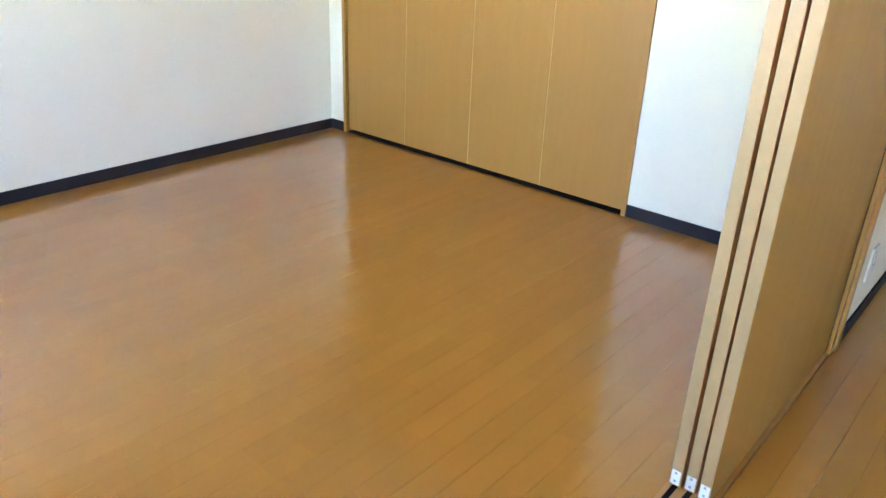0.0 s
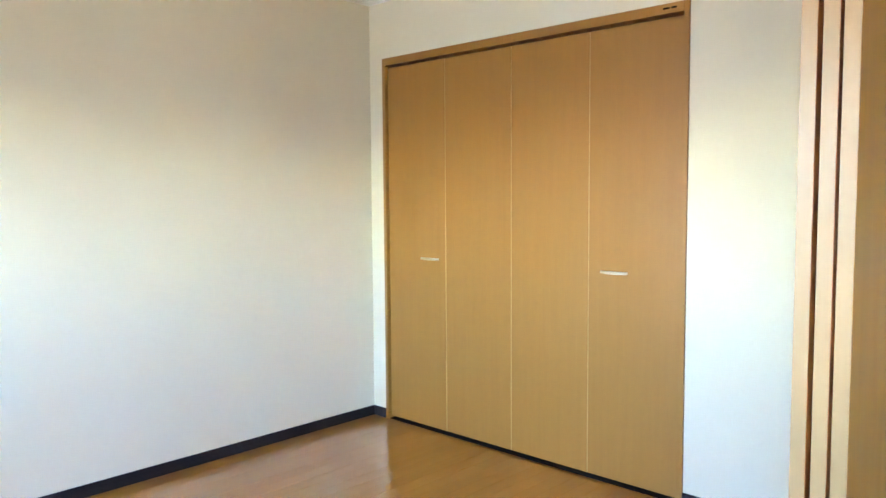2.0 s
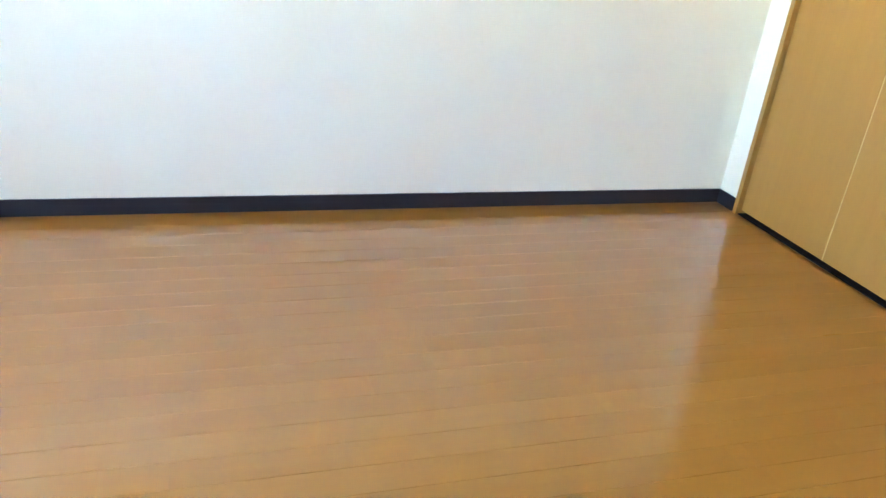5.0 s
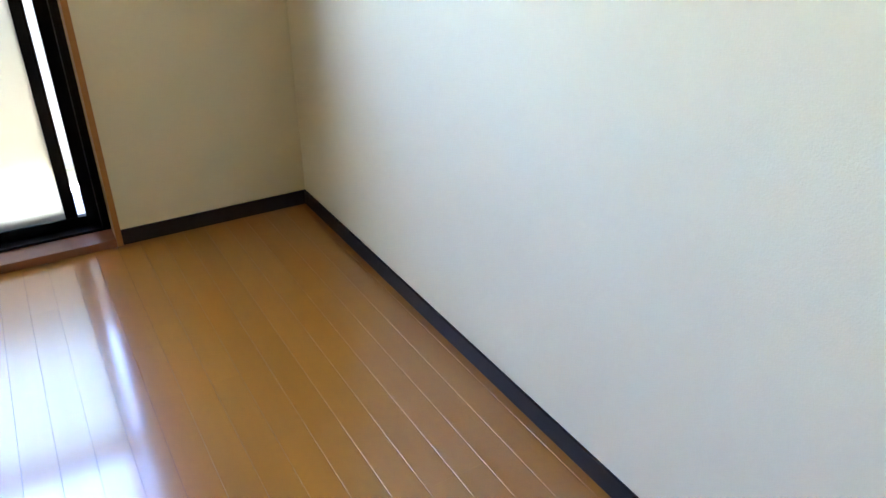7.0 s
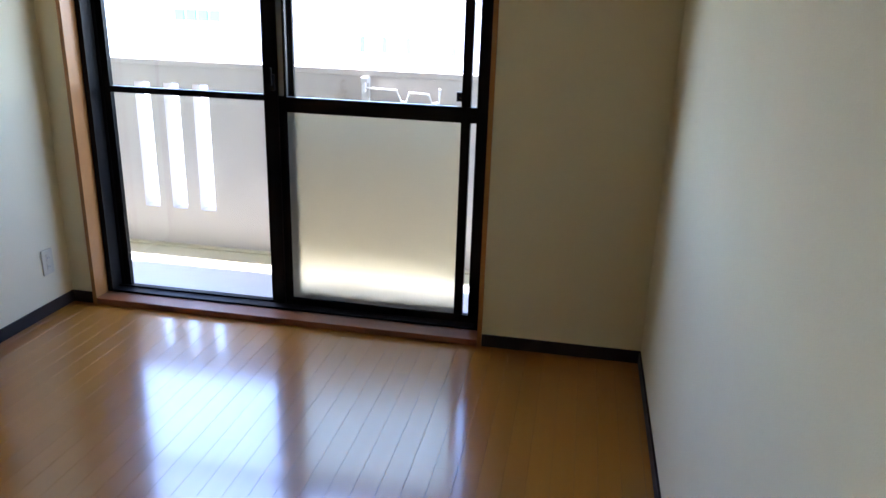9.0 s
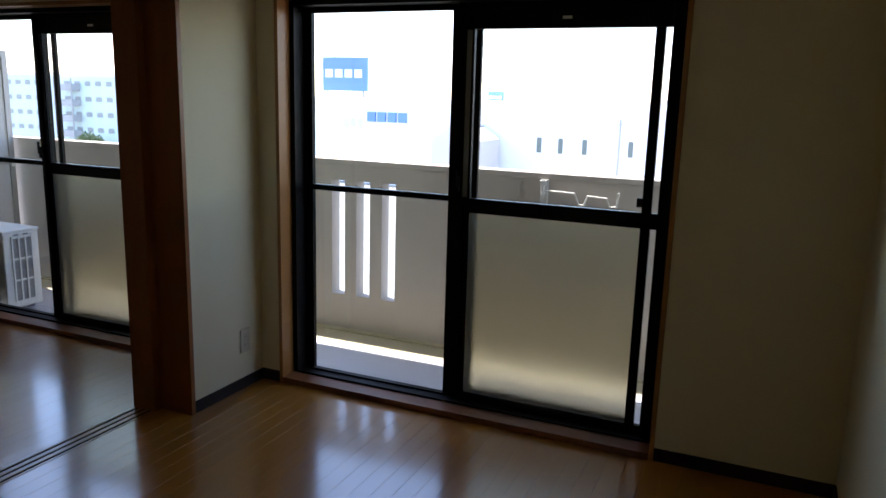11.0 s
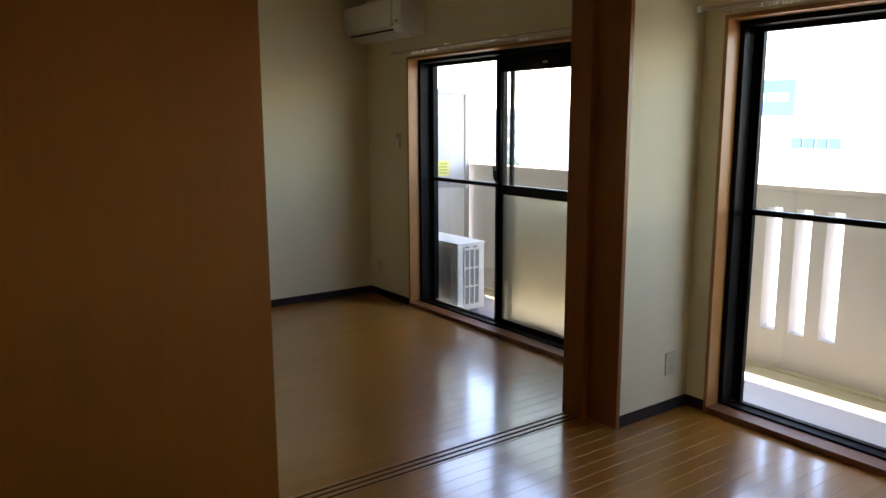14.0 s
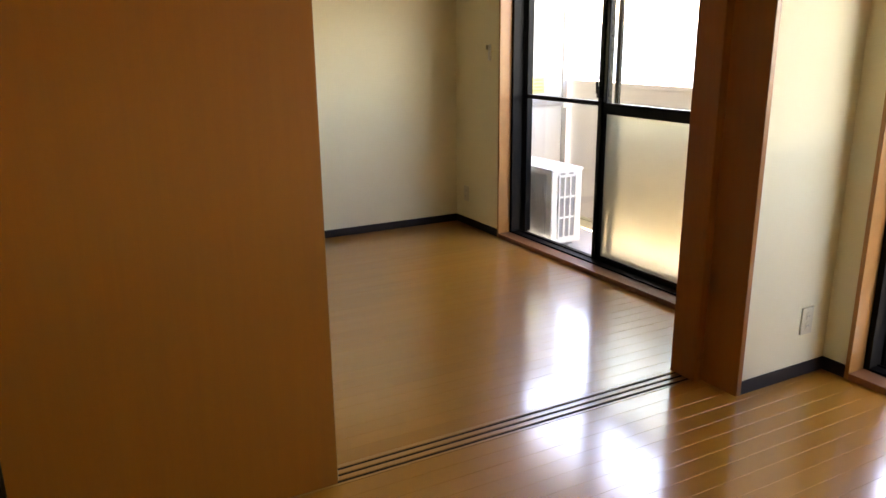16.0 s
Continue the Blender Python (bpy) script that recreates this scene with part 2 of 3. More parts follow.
setting("wall_partition", boxes(
    (PX, 0, YN, 0, 0, H), (PX, 0, YS, YN, DOORH + 0.03, H), (PX, 0, -6.3, YS, 0, H)), WALL, "thick papered partition with a wide doorway")
setting("wall_west", boxes((XW - 0.12, XW, -6.2, 0, -0.1, H)), WALL, "plain off-white papered wall of the neighbouring room")
# unseen; set this deep so that less light bounces into the neighbouring room
setting("wall_back", boxes((XW - 0.12, PX, -6.3, -6.2, -0.1, H)), WALL, "unseen papered wall, set far back")
setting("ceiling", boxes((XW - 0.12, W + 0.12, -6.3, WT, H, H + 0.12)), CEIL, "pale papered ceiling")
floor = setting("floor", boxes((XW, W, -6.2, 0.0, -0.1, -0.010)), SUBFLOOR, "glossy honey-brown plank floor")


def baseboard(x0, x1, y0, y1):
    setting("baseboard", boxes((x0, x1, y0, y1, 0, BB), bevel=0.0015), BASE, "dark brown vinyl baseboard")


T = 0.008
baseboard(W - T, W, -D + T, -T)
baseboard(WB + WIN_W, W, -T, 0)
baseboard(0, WB, -T, 0)
baseboard(0, T, YN, -T)
baseboard(0, T, -D + T, YS)
baseboard(0, CX0, -D, -D + T)
baseboard(CX1, W, -D, -D + T)
baseboard(XW, WA, -T, 0)
baseboard(WA + WIN_W, PX, -T, 0)
baseboard(XW, XW + T, -6.2, -T)
baseboard(PX - T, PX, YN + 0.0, -T)
baseboard(PX - T, PX, -6.2, YS - 0.002)


# ---- windows ----
def window(name, ox, label):
    """A two-sash balcony window in its wooden lining; x from the lining's outer edge."""
    w = tagged(new(name), label, kind="structure")
    w.location = (ox, 0, 0)
    a, b, top, t = 0.0, WIN_W, WIN_H, 0.02
    part("lining", boxes((a, a + t, -0.012, 0.10, 0, top), bevel=0.002), TRIM, w, "honey-brown wooden window lining")
    part("lining", boxes((b - t, b, -0.012, 0.10, 0, top), bevel=0.002), TRIM, w, "honey-brown wooden window lining")
    part("head_lining", boxes((a + t, b - t, -0.012, 0.10, top - t, top), bevel=0.002), TRIM, w)
    part("window_sill", boxes((a + t, b - t, -0.014, 0.10, 0.0, 0.031), bevel=0.003), SILL, w, "reddish-brown wooden sill")
    x0, x1, z0, z1 = a + t, b - t, 0.031, top - t
    f = 0.026
    part("frame_jamb", boxes((x0, x0 + f, 0.085, 0.25, z0, z1), (x0 + f, x0 + f + 0.012, 0.165, 0.172, z0, z1), (x0 + f, x0 + f + 0.012, 0.205, 0.212, z0, z1)), ALU, w)
    part("frame_jamb", boxes((x1 - f, x1, 0.085, 0.25, z0, z1), (x1 - f - 0.012, x1 - f, 0.165, 0.172, z0, z1), (x1 - f - 0.012, x1 - f, 0.205, 0.212, z0, z1)), ALU, w)
    part("frame_head", boxes((x0 + f, x1 - f, 0.085, 0.25, z1 - f, z1)), ALU, w)
    part("frame_sill", boxes((x0 + f, x1 - f, 0.085, 0.165, z0 - 0.03, z0 + 0.010), (x0 + f, x1 - f, 0.165, 0.25, z0 - 0.06, z0 - 0.028), (x0 + f, x1 - f, 0.140, 0.145, z0 + 0.010, z0 + 0.018),
                             (x0 + f, x1 - f, 0.165, 0.170, z0 + 0.002, z0 + 0.006)), ALU, w)
    s0, s1 = x0 + f, x1 - f
    mid = (s0 + s1) / 2
    zb, zt = z0 + 0.012, z1 - f
    # outer sash: clear panes above and below a thin rail
    st = 0.042
    e0, e1, ya, yb = s0 + 0.001, mid - 0.012, 0.176, 0.202
    zo, g1 = 0.004, mid - 0.106
    sash = part("sash", boxes((e0, e0 + st, ya, yb, zo, zt), (g1, g1 + 0.036, ya, yb, zo, zt), (e1 - 0.022, e1, ya, yb, zo, zt), (e0 + st, g1, ya, yb, zo, 0.036), (g1 + 0.036, e1 - 0.022, ya, yb, zo, 0.036),
                              (e0 + st, g1, ya, yb, zt - 0.026, zt), (g1 + 0.036, e1 - 0.022, ya, yb, zt - 0.026, zt), (e0 + st, g1, ya, yb, 1.006, 1.034)), ALU, w, "black aluminium sash with two clear panes")
    p = part("pane", boxes((g1 + 0.036, e1 - 0.022, ya + 0.010, ya + 0.014, 0.036, zt - 0.026)), GLASS, sash, "narrow strip of clear glass")
    p.visible_shadow = False
    for za, zc in ((0.036, 1.006), (1.034, zt - 0.026)):
        p = part("pane", boxes((e0 + st, g1, ya + 0.010, ya + 0.014, za, zc)), GLASS, sash, "clear glass")
        p.visible_shadow = False
    # inner sash: clear above, frosted below a broad rail, a second slim stile, ventilator on top
    i0, i1, ya, yb = mid - 0.056, s1 - 0.001, 0.134, 0.160
    it = 0.074
    sash = part("sash", boxes((i0, i0 + 0.034, ya, yb, zb, zt), (i0 + 0.034, i0 + it - 0.012, ya + 0.014, yb, zb, zt), (i0 + it - 0.012, i0 + it, ya + 0.005, yb, zb, zt), (i1 - 0.040, i1, ya, yb, zb, zt), (i0 + it, i1 - 0.040, ya, yb, zb, zb + 0.036),
                              (i0 + it, i1 - 0.040, ya, yb, zt - 0.03, zt), (i0 + it, i1 - 0.040, ya, yb, 0.967, 1.034)), ALU, w, "black aluminium sash, frosted below the rail")
    # strip on the stile above the rail; sky reflection is in its blue-grey
    part("glazing_channel", boxes((i0 + 0.0345, i0 + it - 0.0125, ya + 0.0115, ya + 0.0135, 1.036, zt - 0.116)), CHANNEL, sash, "metal channel strip, sky sheen in its blue-grey")
    b0, b1 = s1 - 0.108, s1 - 0.068
    part("slim_stile", boxes((b0, b1, ya + 0.002, yb - 0.002, zb + 0.036, 0.967), (b0, b1, ya + 0.002, yb - 0.002, 1.034, zt - 0.115)), ALU, sash)
    for xa, xb in ((i0 + it, b0), (b1, i1 - 0.040)):
        p = part("pane", boxes((xa, xb, ya + 0.010, ya + 0.014, zb + 0.036, 0.967)), FROST if xb == b0 else GLASS, sash, "frosted glass" if xb == b0 else "clear glass")
        p.visible_shadow = False
        p = part("pane", boxes((xa, xb, ya + 0.010, ya + 0.014, 1.034, zt - 0.115)), GLASS, sash, "clear glass")
        p.visible_shadow = False
    part("ventilator", boxes((i0 + it, i1 - 0.040, ya - 0.012, yb, zt - 0.115, zt - 0.03), bevel=0.003), ALU, sash, "black slotted ventilator above the pane")
    part("vent_knob", boxes((mid + 0.42, mid + 0.46, ya - 0.017, ya - 0.011, zt - 0.078, zt - 0.066), bevel=0.001), SILVER, sash, "small silver slider")
    part("crescent_lock", boxes((i0 + 0.006, i0 + 0.028, ya - 0.022, ya, 1.06, 1.13), (i0 + 0.010, i0 + 0.022, ya - 0.034, ya - 0.022, 1.085, 1.16), bevel=0.003), ALU, sash, "black crescent lock")
    # insect screen on the outermost track
    c0, c1, ya, yb = mid - 0.012, s1 - 0.079, 0.222, 0.240
    part("screen_frame", boxes((c0, c0 + 0.033, ya, yb, zb, zt), (c1 - 0.032, c1, ya, yb, zb, zt), (c0 + 0.033, c1 - 0.032, ya, yb, zb, zb + 0.03),
                               (c0 + 0.033, c1 - 0.032, ya, yb, zt - 0.03, zt), (c0 + 0.033, c1 - 0.032, ya, yb, 0.975, 1.000)), ALU, w, "black insect-screen frame")
    part("screen_latch", boxes((c1 - 0.066, c1 - 0.032, ya - 0.004, yb, 1.045, 1.085), bevel=0.003), ALU, w)
    return w


window("window_1", WB, "black aluminium balcony window, lower sash pane frosted")
window("window_2", WA, "black aluminium balcony window in the neighbouring room")


def curtain_rail(x0, x1):
    t = thing("curtain_rail", "double beige metal curtain rail above the balcony window", "curtain rail", "curtain rails", (x0, 0, WIN_H + 0.022))
    n = x1 - x0
    part("front_rail", boxes((0, n, -0.125, -0.108, -0.006, 0.010), bevel=0.002), RAIL, t)
    part("back_rail", boxes((0.03, n - 0.03, -0.062, -0.045, -0.006, 0.010), bevel=0.002), RAIL, t)
    for k in range(4):
        bx = 0.08 + k * (n - 0.16) / 3
        part("bracket", boxes((bx - 0.012, bx + 0.012, -0.13, 0.0, 0.011, 0.020), (bx - 0.012, bx + 0.012, -0.006, 0.0, -0.02, 0.011), bevel=0.001), SILVER, t)
    for ex in (0.0, n):
        part("end_cap", boxes((ex - 0.012, ex + 0.012, -0.130, -0.103, -0.012, 0.016), bevel=0.004), PLASTIC, t)
    for k in range(14):
        rx = 0.30 + 0.022 * k + 0.006 * (k * 5 % 3)
        part("runner", boxes((rx, rx + 0.012, -0.123, -0.110, -0.022, -0.0065), bevel=0.002), PLASTIC, t, "white curtain runner")
    for k in range(8):
        rx = n - 0.62 + 0.026 * k
        part("runner", boxes((rx, rx + 0.012, -0.060, -0.047, -0.022, -0.0065), bevel=0.002), PLASTIC, t, "white curtain runner")


curtain_rail(WB - 0.06, WB + WIN_W + 0.06)
curtain_rail(WA - 0.06, WA + WIN_W + 0.06)

# ---- doorway lining and tracks ----
door_lining = tagged(new("door_1"), "brown wooden lining of the sliding doorway", kind="structure")
JS = -0.172
part("jamb", boxes((PX - 0.012, 0.012, YN - 0.025, YN, 0, DOORH + 0.03), bevel=0.002), DIMWOOD, door_lining)
part("door_stop", boxes((PX - 0.004, JS, YN - 0.068, YN - 0.025, 0, DOORH), bevel=0.003), DIMWOOD, door_lining)
part("jamb", boxes((-0.200, 0.012, YS, YS + 0.038, 0, DOORH + 0.03), bevel=0.002), DIMWOOD, door_lining)
part("jamb", boxes((PX - 0.012, -0.201, YS, YS + 0.038, 0, DOORH + 0.03), bevel=0.002), DOORWOOD, door_lining, "honey-coloured jamb")
# black box added between jamb and doors, standing in for the gap's shade
part("gasket", boxes((-0.296, -0.2005, YS + 0.038, YS + 0.057, 0.002, DOORH)), MATTBLACK, door_lining, "black filler for the shaded gap behind the doors")
part("door_stop", boxes((PX - 0.004, -0.298, YS + 0.038, YS + 0.073, 0, DOORH), bevel=0.003), DOORWOOD, door_lining)
part("head", boxes((PX - 0.012, 0.012, YS + 0.045, YN - 0.025, DOORH + 0.005, DOORH + 0.03), bevel=0.002), DIMWOOD, door_lining)
PANELS = (-0.207, -0.243, -0.279)
sill = part("threshold", boxes((PX, PANELS[2] - 0.0075, YS + 0.045, YN - 0.025, -0.01, 0.0015), (PANELS[2] + 0.0075, PANELS[1] - 0.0075, YS + 0.045, YN - 0.025, -0.01, 0.0015),
                               (PANELS[1] + 0.0075, PANELS[0] - 0.0075, YS + 0.045, YN - 0.025, -0.01, 0.0015), (PANELS[0] + 0.0075, -0.188, YS + 0.045, YN - 0.025, -0.01, 0.0015)), THRESH, door_lining, "wooden threshold with three grooves")
# shallow near-black strips: the grooves' shade is put into the colour
for px in PANELS:
    part("groove", boxes((px - 0.0075, px + 0.0075, YS + 0.045, YN - 0.025, -0.0098, -0.0012)), DARK, door_lining, "dark track groove")


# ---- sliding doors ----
def sliding_door(px, y0, pull, n, veneer=SHADEWOOD):
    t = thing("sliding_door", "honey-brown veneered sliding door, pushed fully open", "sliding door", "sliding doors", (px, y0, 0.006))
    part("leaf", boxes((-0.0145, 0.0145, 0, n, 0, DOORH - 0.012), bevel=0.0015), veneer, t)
    part("edge_band", boxes((-0.0135, 0.0135, n, n + 0.0012, 0.004, DOORH - 0.016)), EDGEBAND, t, "lighter tan edge band")
    for yy in (n + 0.0012, ):
        part("guide_cap", boxes((-0.011, 0.011, yy, yy + 0.002, 0.006, 0.045)), OUTLETPLASTIC, t, "ivory guide cap with two screws")
        for zz in (0.013, 0.036):
            part("screw", boxes((-0.003, 0.003, yy + 0.002, yy + 0.0035, zz, zz + 0.006)), GREY, t)
    if pull:
        bm = bmesh.new()
        zc, yc, hh, hw, r = 1.043, 0.046, 0.084, 0.022, 0.019
        ring = []
        for k in range(32):
            a = 2 * math.pi * k / 32
            cy, cz = math.cos(a), math.sin(a)
            ring.append((yc + (hw - r) * (1 if cy > 0 else -1) + r * cy, zc + (hh - r) * (1 if cz > 0 else -1) + r * cz))
        rows = []
        for inset, x in ((0, 0.0146), (0.0015, 0.0185), (0.006, 0.0185), (0.0075, 0.0149)):
            rows.append([bm.verts.new((x, yc + (y - yc) * (1 - inset / hw), zc + (z - zc) * (1 - inset / hh))) for y, z in ring])
        for r0, r1 in zip(rows, rows[1:]):
            for k in range(32):
                bm.faces.new((r0[k], r0[(k + 1) % 32], r1[(k + 1) % 32], r1[k]))
        pull = part("pull", bm, PULLMETAL, t, "oblong bronze-coloured finger pull")
        # flat face inside the ring; its dark colour stands for a recess's shade
        bm = bmesh.new()
        lower = [bm.verts.new((0.01475, yc + (y - yc) * 0.68, zc + (z - zc) * 0.90)) for y, z in ring]
        bm.faces.new(lower)
        part("recess", bm, DIMWOOD, pull, "flat brown face with a recess's shade painted in")
    return t


Y0, Y1 = -3.093, -2.180
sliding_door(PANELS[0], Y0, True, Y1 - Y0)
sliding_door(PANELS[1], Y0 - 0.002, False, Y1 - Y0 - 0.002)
# neighbour-side leaf in the lighter veneer; the sides' differing light is in the colours
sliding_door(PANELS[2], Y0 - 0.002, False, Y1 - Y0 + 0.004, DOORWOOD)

# ---- closet ----
closet = thing("closet_front", "built-in closet with four closed honey-brown folding doors", "closet", at=(CX0, -D, 0))
CWID = CX1 - CX0
part("side_frame", boxes((0, 0.022, -0.09, 0.012, 0, DOORH), bevel=0.002), DOORWOOD, closet)
part("side_frame", boxes((CWID - 0.022, CWID, -0.09, 0.012, 0, DOORH), bevel=0.002), DOORWOOD, closet)
head = part("head_frame", boxes((0.022, CWID - 0.022, -0.09, 0.012, DOORH - 0.042, DOORH), bevel=0.002), DOORWOOD, closet)
for k in range(2):
    part("print", boxes((0.055 + k * 0.032, 0.080 + k * 0.036, 0.012, 0.0126, DOORH - 0.024, DOORH - 0.016)), DARK, head, "small dark maker's mark")
part("floor_track", boxes((0.022, CWID - 0.022, -0.085, 0.0, 0, 0.004)), DARK, closet)
# near-black sheet close behind the leaves, in place of the closet's inner shade
part("inner_back", boxes((0.0, CWID, -0.10, -0.092, 0.0, DOORH)), DARK, closet)
LEAF_W = (CWID - 0.044 - 0.010) / 4
for k in range(4):
    lx = 0.022 + 0.005 + k * LEAF_W
    leaf = part("door_leaf", boxes((lx + 0.0022, lx + LEAF_W - 0.0022, -0.030, -0.006, 0.020, DOORH - 0.054), bevel=0.003), DOORWOOD, closet)
    if k in (0, 3):
        hx = {0: 1.076, 3: 2.240}[k] - CX0
        bm = bmesh.new()
        rows = []
        for i in range(13):
            u = i / 6 - 1
            bow, hz = 0.024 * (1 - u ** 4) ** 0.75, 0.0075 - 0.002 * abs(u)
            rows.append([bm.verts.new((hx + 0.068 * u, y, 0.978 + z)) for y, z in ((-0.0061 + bow * 0.75, -hz), (-0.0061 + bow * 0.75 + 0.008, -hz * 0.7), (-0.0061 + bow * 0.75 + 0.008, hz * 0.7), (-0.0061 + bow * 0.75, hz))])
        for r0, r1 in zip(rows, rows[1:]):
            for i in range(4):
                bm.faces.new((r0[i], r0[(i + 1) % 4], r1[(i + 1) % 4], r1[i]))
        bm.faces.new(rows[0]), bm.faces.new(rows[-1])
        part("handle", bm, HANDLE, leaf, "satin silver arched pull handle")
# pale strips between the leaves: the seams' highlights painted as a lighter colour
for k in range(1, 4):
    lx = 0.022 + 0.005 + k * LEAF_W
    part("edge_strip", boxes((lx - 0.0016, lx + 0.0016, -0.028, -0.0068, 0.02, DOORH - 0.054)), SEAM, closet)


# ---- fittings ----
def wall_plate(name, label, m, sockets, wide=0.07, high=0.12, mat=OUTLETPLASTIC):
    t = thing(name, label, "switch" if "switch" in name else "outlet")
    part("plate", boxes((-wide / 2, wide / 2, -0.008, 0, -high / 2, high / 2), bevel=0.003), mat, t)
    for z in sockets:
        part("insert", boxes((-0.012, 0.012, -0.0105, -0.0075, z - 0.017, z + 0.017), bevel=0.0015), mat, t)
        if "switch" not in name:
            for sx in (-0.0065, 0.0045):
                part("slot", boxes((sx, sx + 0.002, -0.0109, -0.0103, z - 0.005, z + 0.005)), GREY, t)
    t.matrix_world = m
    return t


wall_plate("wall_outlet", "ivory double wall outlet above the baseboard", pose(0.0, -0.148, 0.252, 0, 0, 90), (-0.022, 0.022))
wall_plate("wall_outlet", "ivory wall outlet low beside the balcony window", pose(-3.10, 0.0, 0.25), (-0.022, 0.022))
wall_plate("wall_outlet", "ivory wall outlet on the partition", pose(PX, -3.36, 0.23, 0, 0, -90), (-0.022, 0.022))
wall_plate("wall_switch", "olive-beige light switch plate beside the sliding doors", pose(0.0, -3.274, 1.395, 0, 0, 90), (0.0,), 0.072, 0.128, PLATE)

ctrl = thing("remote_holder", "small ivory wall holder beside the window", "holder", at=(-2.767, 0, 1.32))
part("back", boxes((-0.012, 0.012, -0.012, 0, -0.055, 0.055), bevel=0.003), PLASTIC, ctrl)
part("knob", boxes((-0.045, -0.028, -0.014, 0, 0.02, 0.05), bevel=0.004), OUTLETPLASTIC, ctrl)

# indoor air conditioner over the window's corner
ac = thing("air_conditioner", "white wall-mounted air conditioner above the window", "air conditioner", at=(-3.235, 0, 2.092))
bm = bmesh.new()
prof = [(0, 0.0), (-0.10, -0.005), (-0.175, 0.02), (-0.215, 0.075), (-0.222, 0.14), (-0.215, 0.235), (-0.18, 0.275), (0, 0.275)]
AW = 0.83
ends = [[bm.verts.new((x, y, z)) for y, z in prof] for x in (0, AW)]
for k in range(len(prof)):
    bm.faces.new((ends[0][k], ends[0][(k + 1) % len(prof)], ends[1][(k + 1) % len(prof)], ends[1][k]))
bm.faces.new(ends[0]), bm.faces.new(ends[1])
bmesh.ops.bevel(bm, geom=list(bm.edges), offset=0.008, segments=2, affect="EDGES")
body = part("body", bm, ACWHITE, ac)
part("louvre", boxes((0.07, AW - 0.13, -0.203, -0.185, 0.036, 0.047), bevel=0.002), MATTBLACK, body, "dark air outlet slot")
part("flap", boxes((0.07, AW - 0.13, -0.190, -0.150, 0.016, 0.026), bevel=0.003), ACWHITE, body)
part("front_panel", boxes((0.012, AW - 0.10, -0.228, -0.205, 0.060, 0.262), bevel=0.010), ACWHITE, ac)
for k in range(2):
    part("indicator", boxes((AW - 0.060 + k * 0.024, AW - 0.051 + k * 0.024, -0.223, -0.214, 0.088 + k * 0.004, 0.098 + k * 0.004), bevel=0.002), MATTBLACK, ac, "small dark indicator window")

# ---- balcony ----
BZ, BY, PT = -0.10, 1.25, 1.03     # floor height, parapet's inner face, parapet's top
setting("balcony_floor", boxes((-4.2, 4.2, WT, BY - 0.305, BZ - 0.16, BZ)), BALCFLOOR, "grey coated balcony floor")
setting("balcony_gutter", boxes((-4.2, 4.2, BY - 0.305, BY - 0.05, BZ - 0.16, BZ - 0.022), (-4.2, 4.2, BY - 0.05, BY, BZ - 0.16, BZ - 0.010)), GUTTER, "shallow beige gutter along the parapet")
slots = (-0.362, -0.168, 0.026)
SW, SZ0, SZ1 = 0.103, 0.13, 0.925
xs = [-4.2]
wall_parts = []
for sx in slots:
    wall_parts.append((xs[-1], sx, BY, BY + 0.10, BZ - 0.16, PT))
    wall_parts.append((sx, sx + SW, BY, BY + 0.10, BZ - 0.16, SZ0))
    wall_parts.append((sx, sx + SW, BY, BY + 0.10, SZ1, PT))
    xs.append(sx + SW)
wall_parts.append((xs[-1], 4.2, BY, BY + 0.10, BZ - 0.16, PT))
parapet = setting("parapet", boxes(*wall_parts), CONCRETE, "beige concrete balcony parapet with three upright slots")
setting("parapet_cap", boxes((-4.2, 4.2, BY - 0.012, BY + 0.12, PT, PT + 0.035), bevel=0.004), CONCRETE, "concrete coping")
setting("balcony_ceiling", boxes((-4.2, 4.2, WT, BY + 0.07, 2.62, 2.80)), CONCRETE, "underside of the balcony above")
setting("wall_facade", boxes((-4.2, XW - 0.12, 0, WT, -0.26, 2.8), (W + 0.12, 4.2, 0, WT, -0.26, 2.8), (XW - 0.12, W + 0.12, 0.0, WT, H + 0.12, 2.8)), CONCRETE)


def screen_wall(x, name):
    t = thing(name, "white balcony partition panel in a grey frame", "partition", at=(x, 0, BZ))
    ya, yb, top = WT + 0.02, BY - 0.05, 1.865
    part("frame", boxes((-0.02, 0.02, ya, ya + 0.04, 0.05, top), (-0.02, 0.02, yb - 0.045, yb, 0.05, top), (-0.02, 0.02, ya + 0.04, yb - 0.045, top - 0.05, top),
                        (-0.02, 0.02, ya + 0.04, yb - 0.045, 0.05, 0.09), (-0.02, 0.02, ya + 0.04, yb - 0.045, 0.95, 1.01)), PANELFRAME, t)
    part("panel", boxes((-0.006, 0.006, ya + 0.04, yb - 0.045, 0.09, 0.95)), PANELWHITE, t)
    part("panel", boxes((-0.006, 0.006, ya + 0.04, yb - 0.045, 1.01, top - 0.05)), PANELWHITE, t)
    for yy in (ya + 0.02, yb - 0.02):
        part("foot", boxes((-0.012, 0.012, yy - 0.012, yy + 0.012, 0, 0.05)), PANELFRAME, t)
    part("latch", boxes((0.02, 0.032, yb - 0.040, yb - 0.012, 0.93, 0.985), (0.032, 0.046, yb - 0.034, yb - 0.020, 0.965, 0.985), bevel=0.003), ACWHITE, t, "small white latch")
    note = part("notice", boxes((0.006, 0.0075, 0.84, 0.97, 1.06, 1.20)), YELLOW, t, "yellow notice")
    for k in range(4):
        part("line", boxes((0.0075, 0.0082, 0.86, 0.95, 1.08 + k * 0.029, 1.093 + k * 0.029)), INK, note)


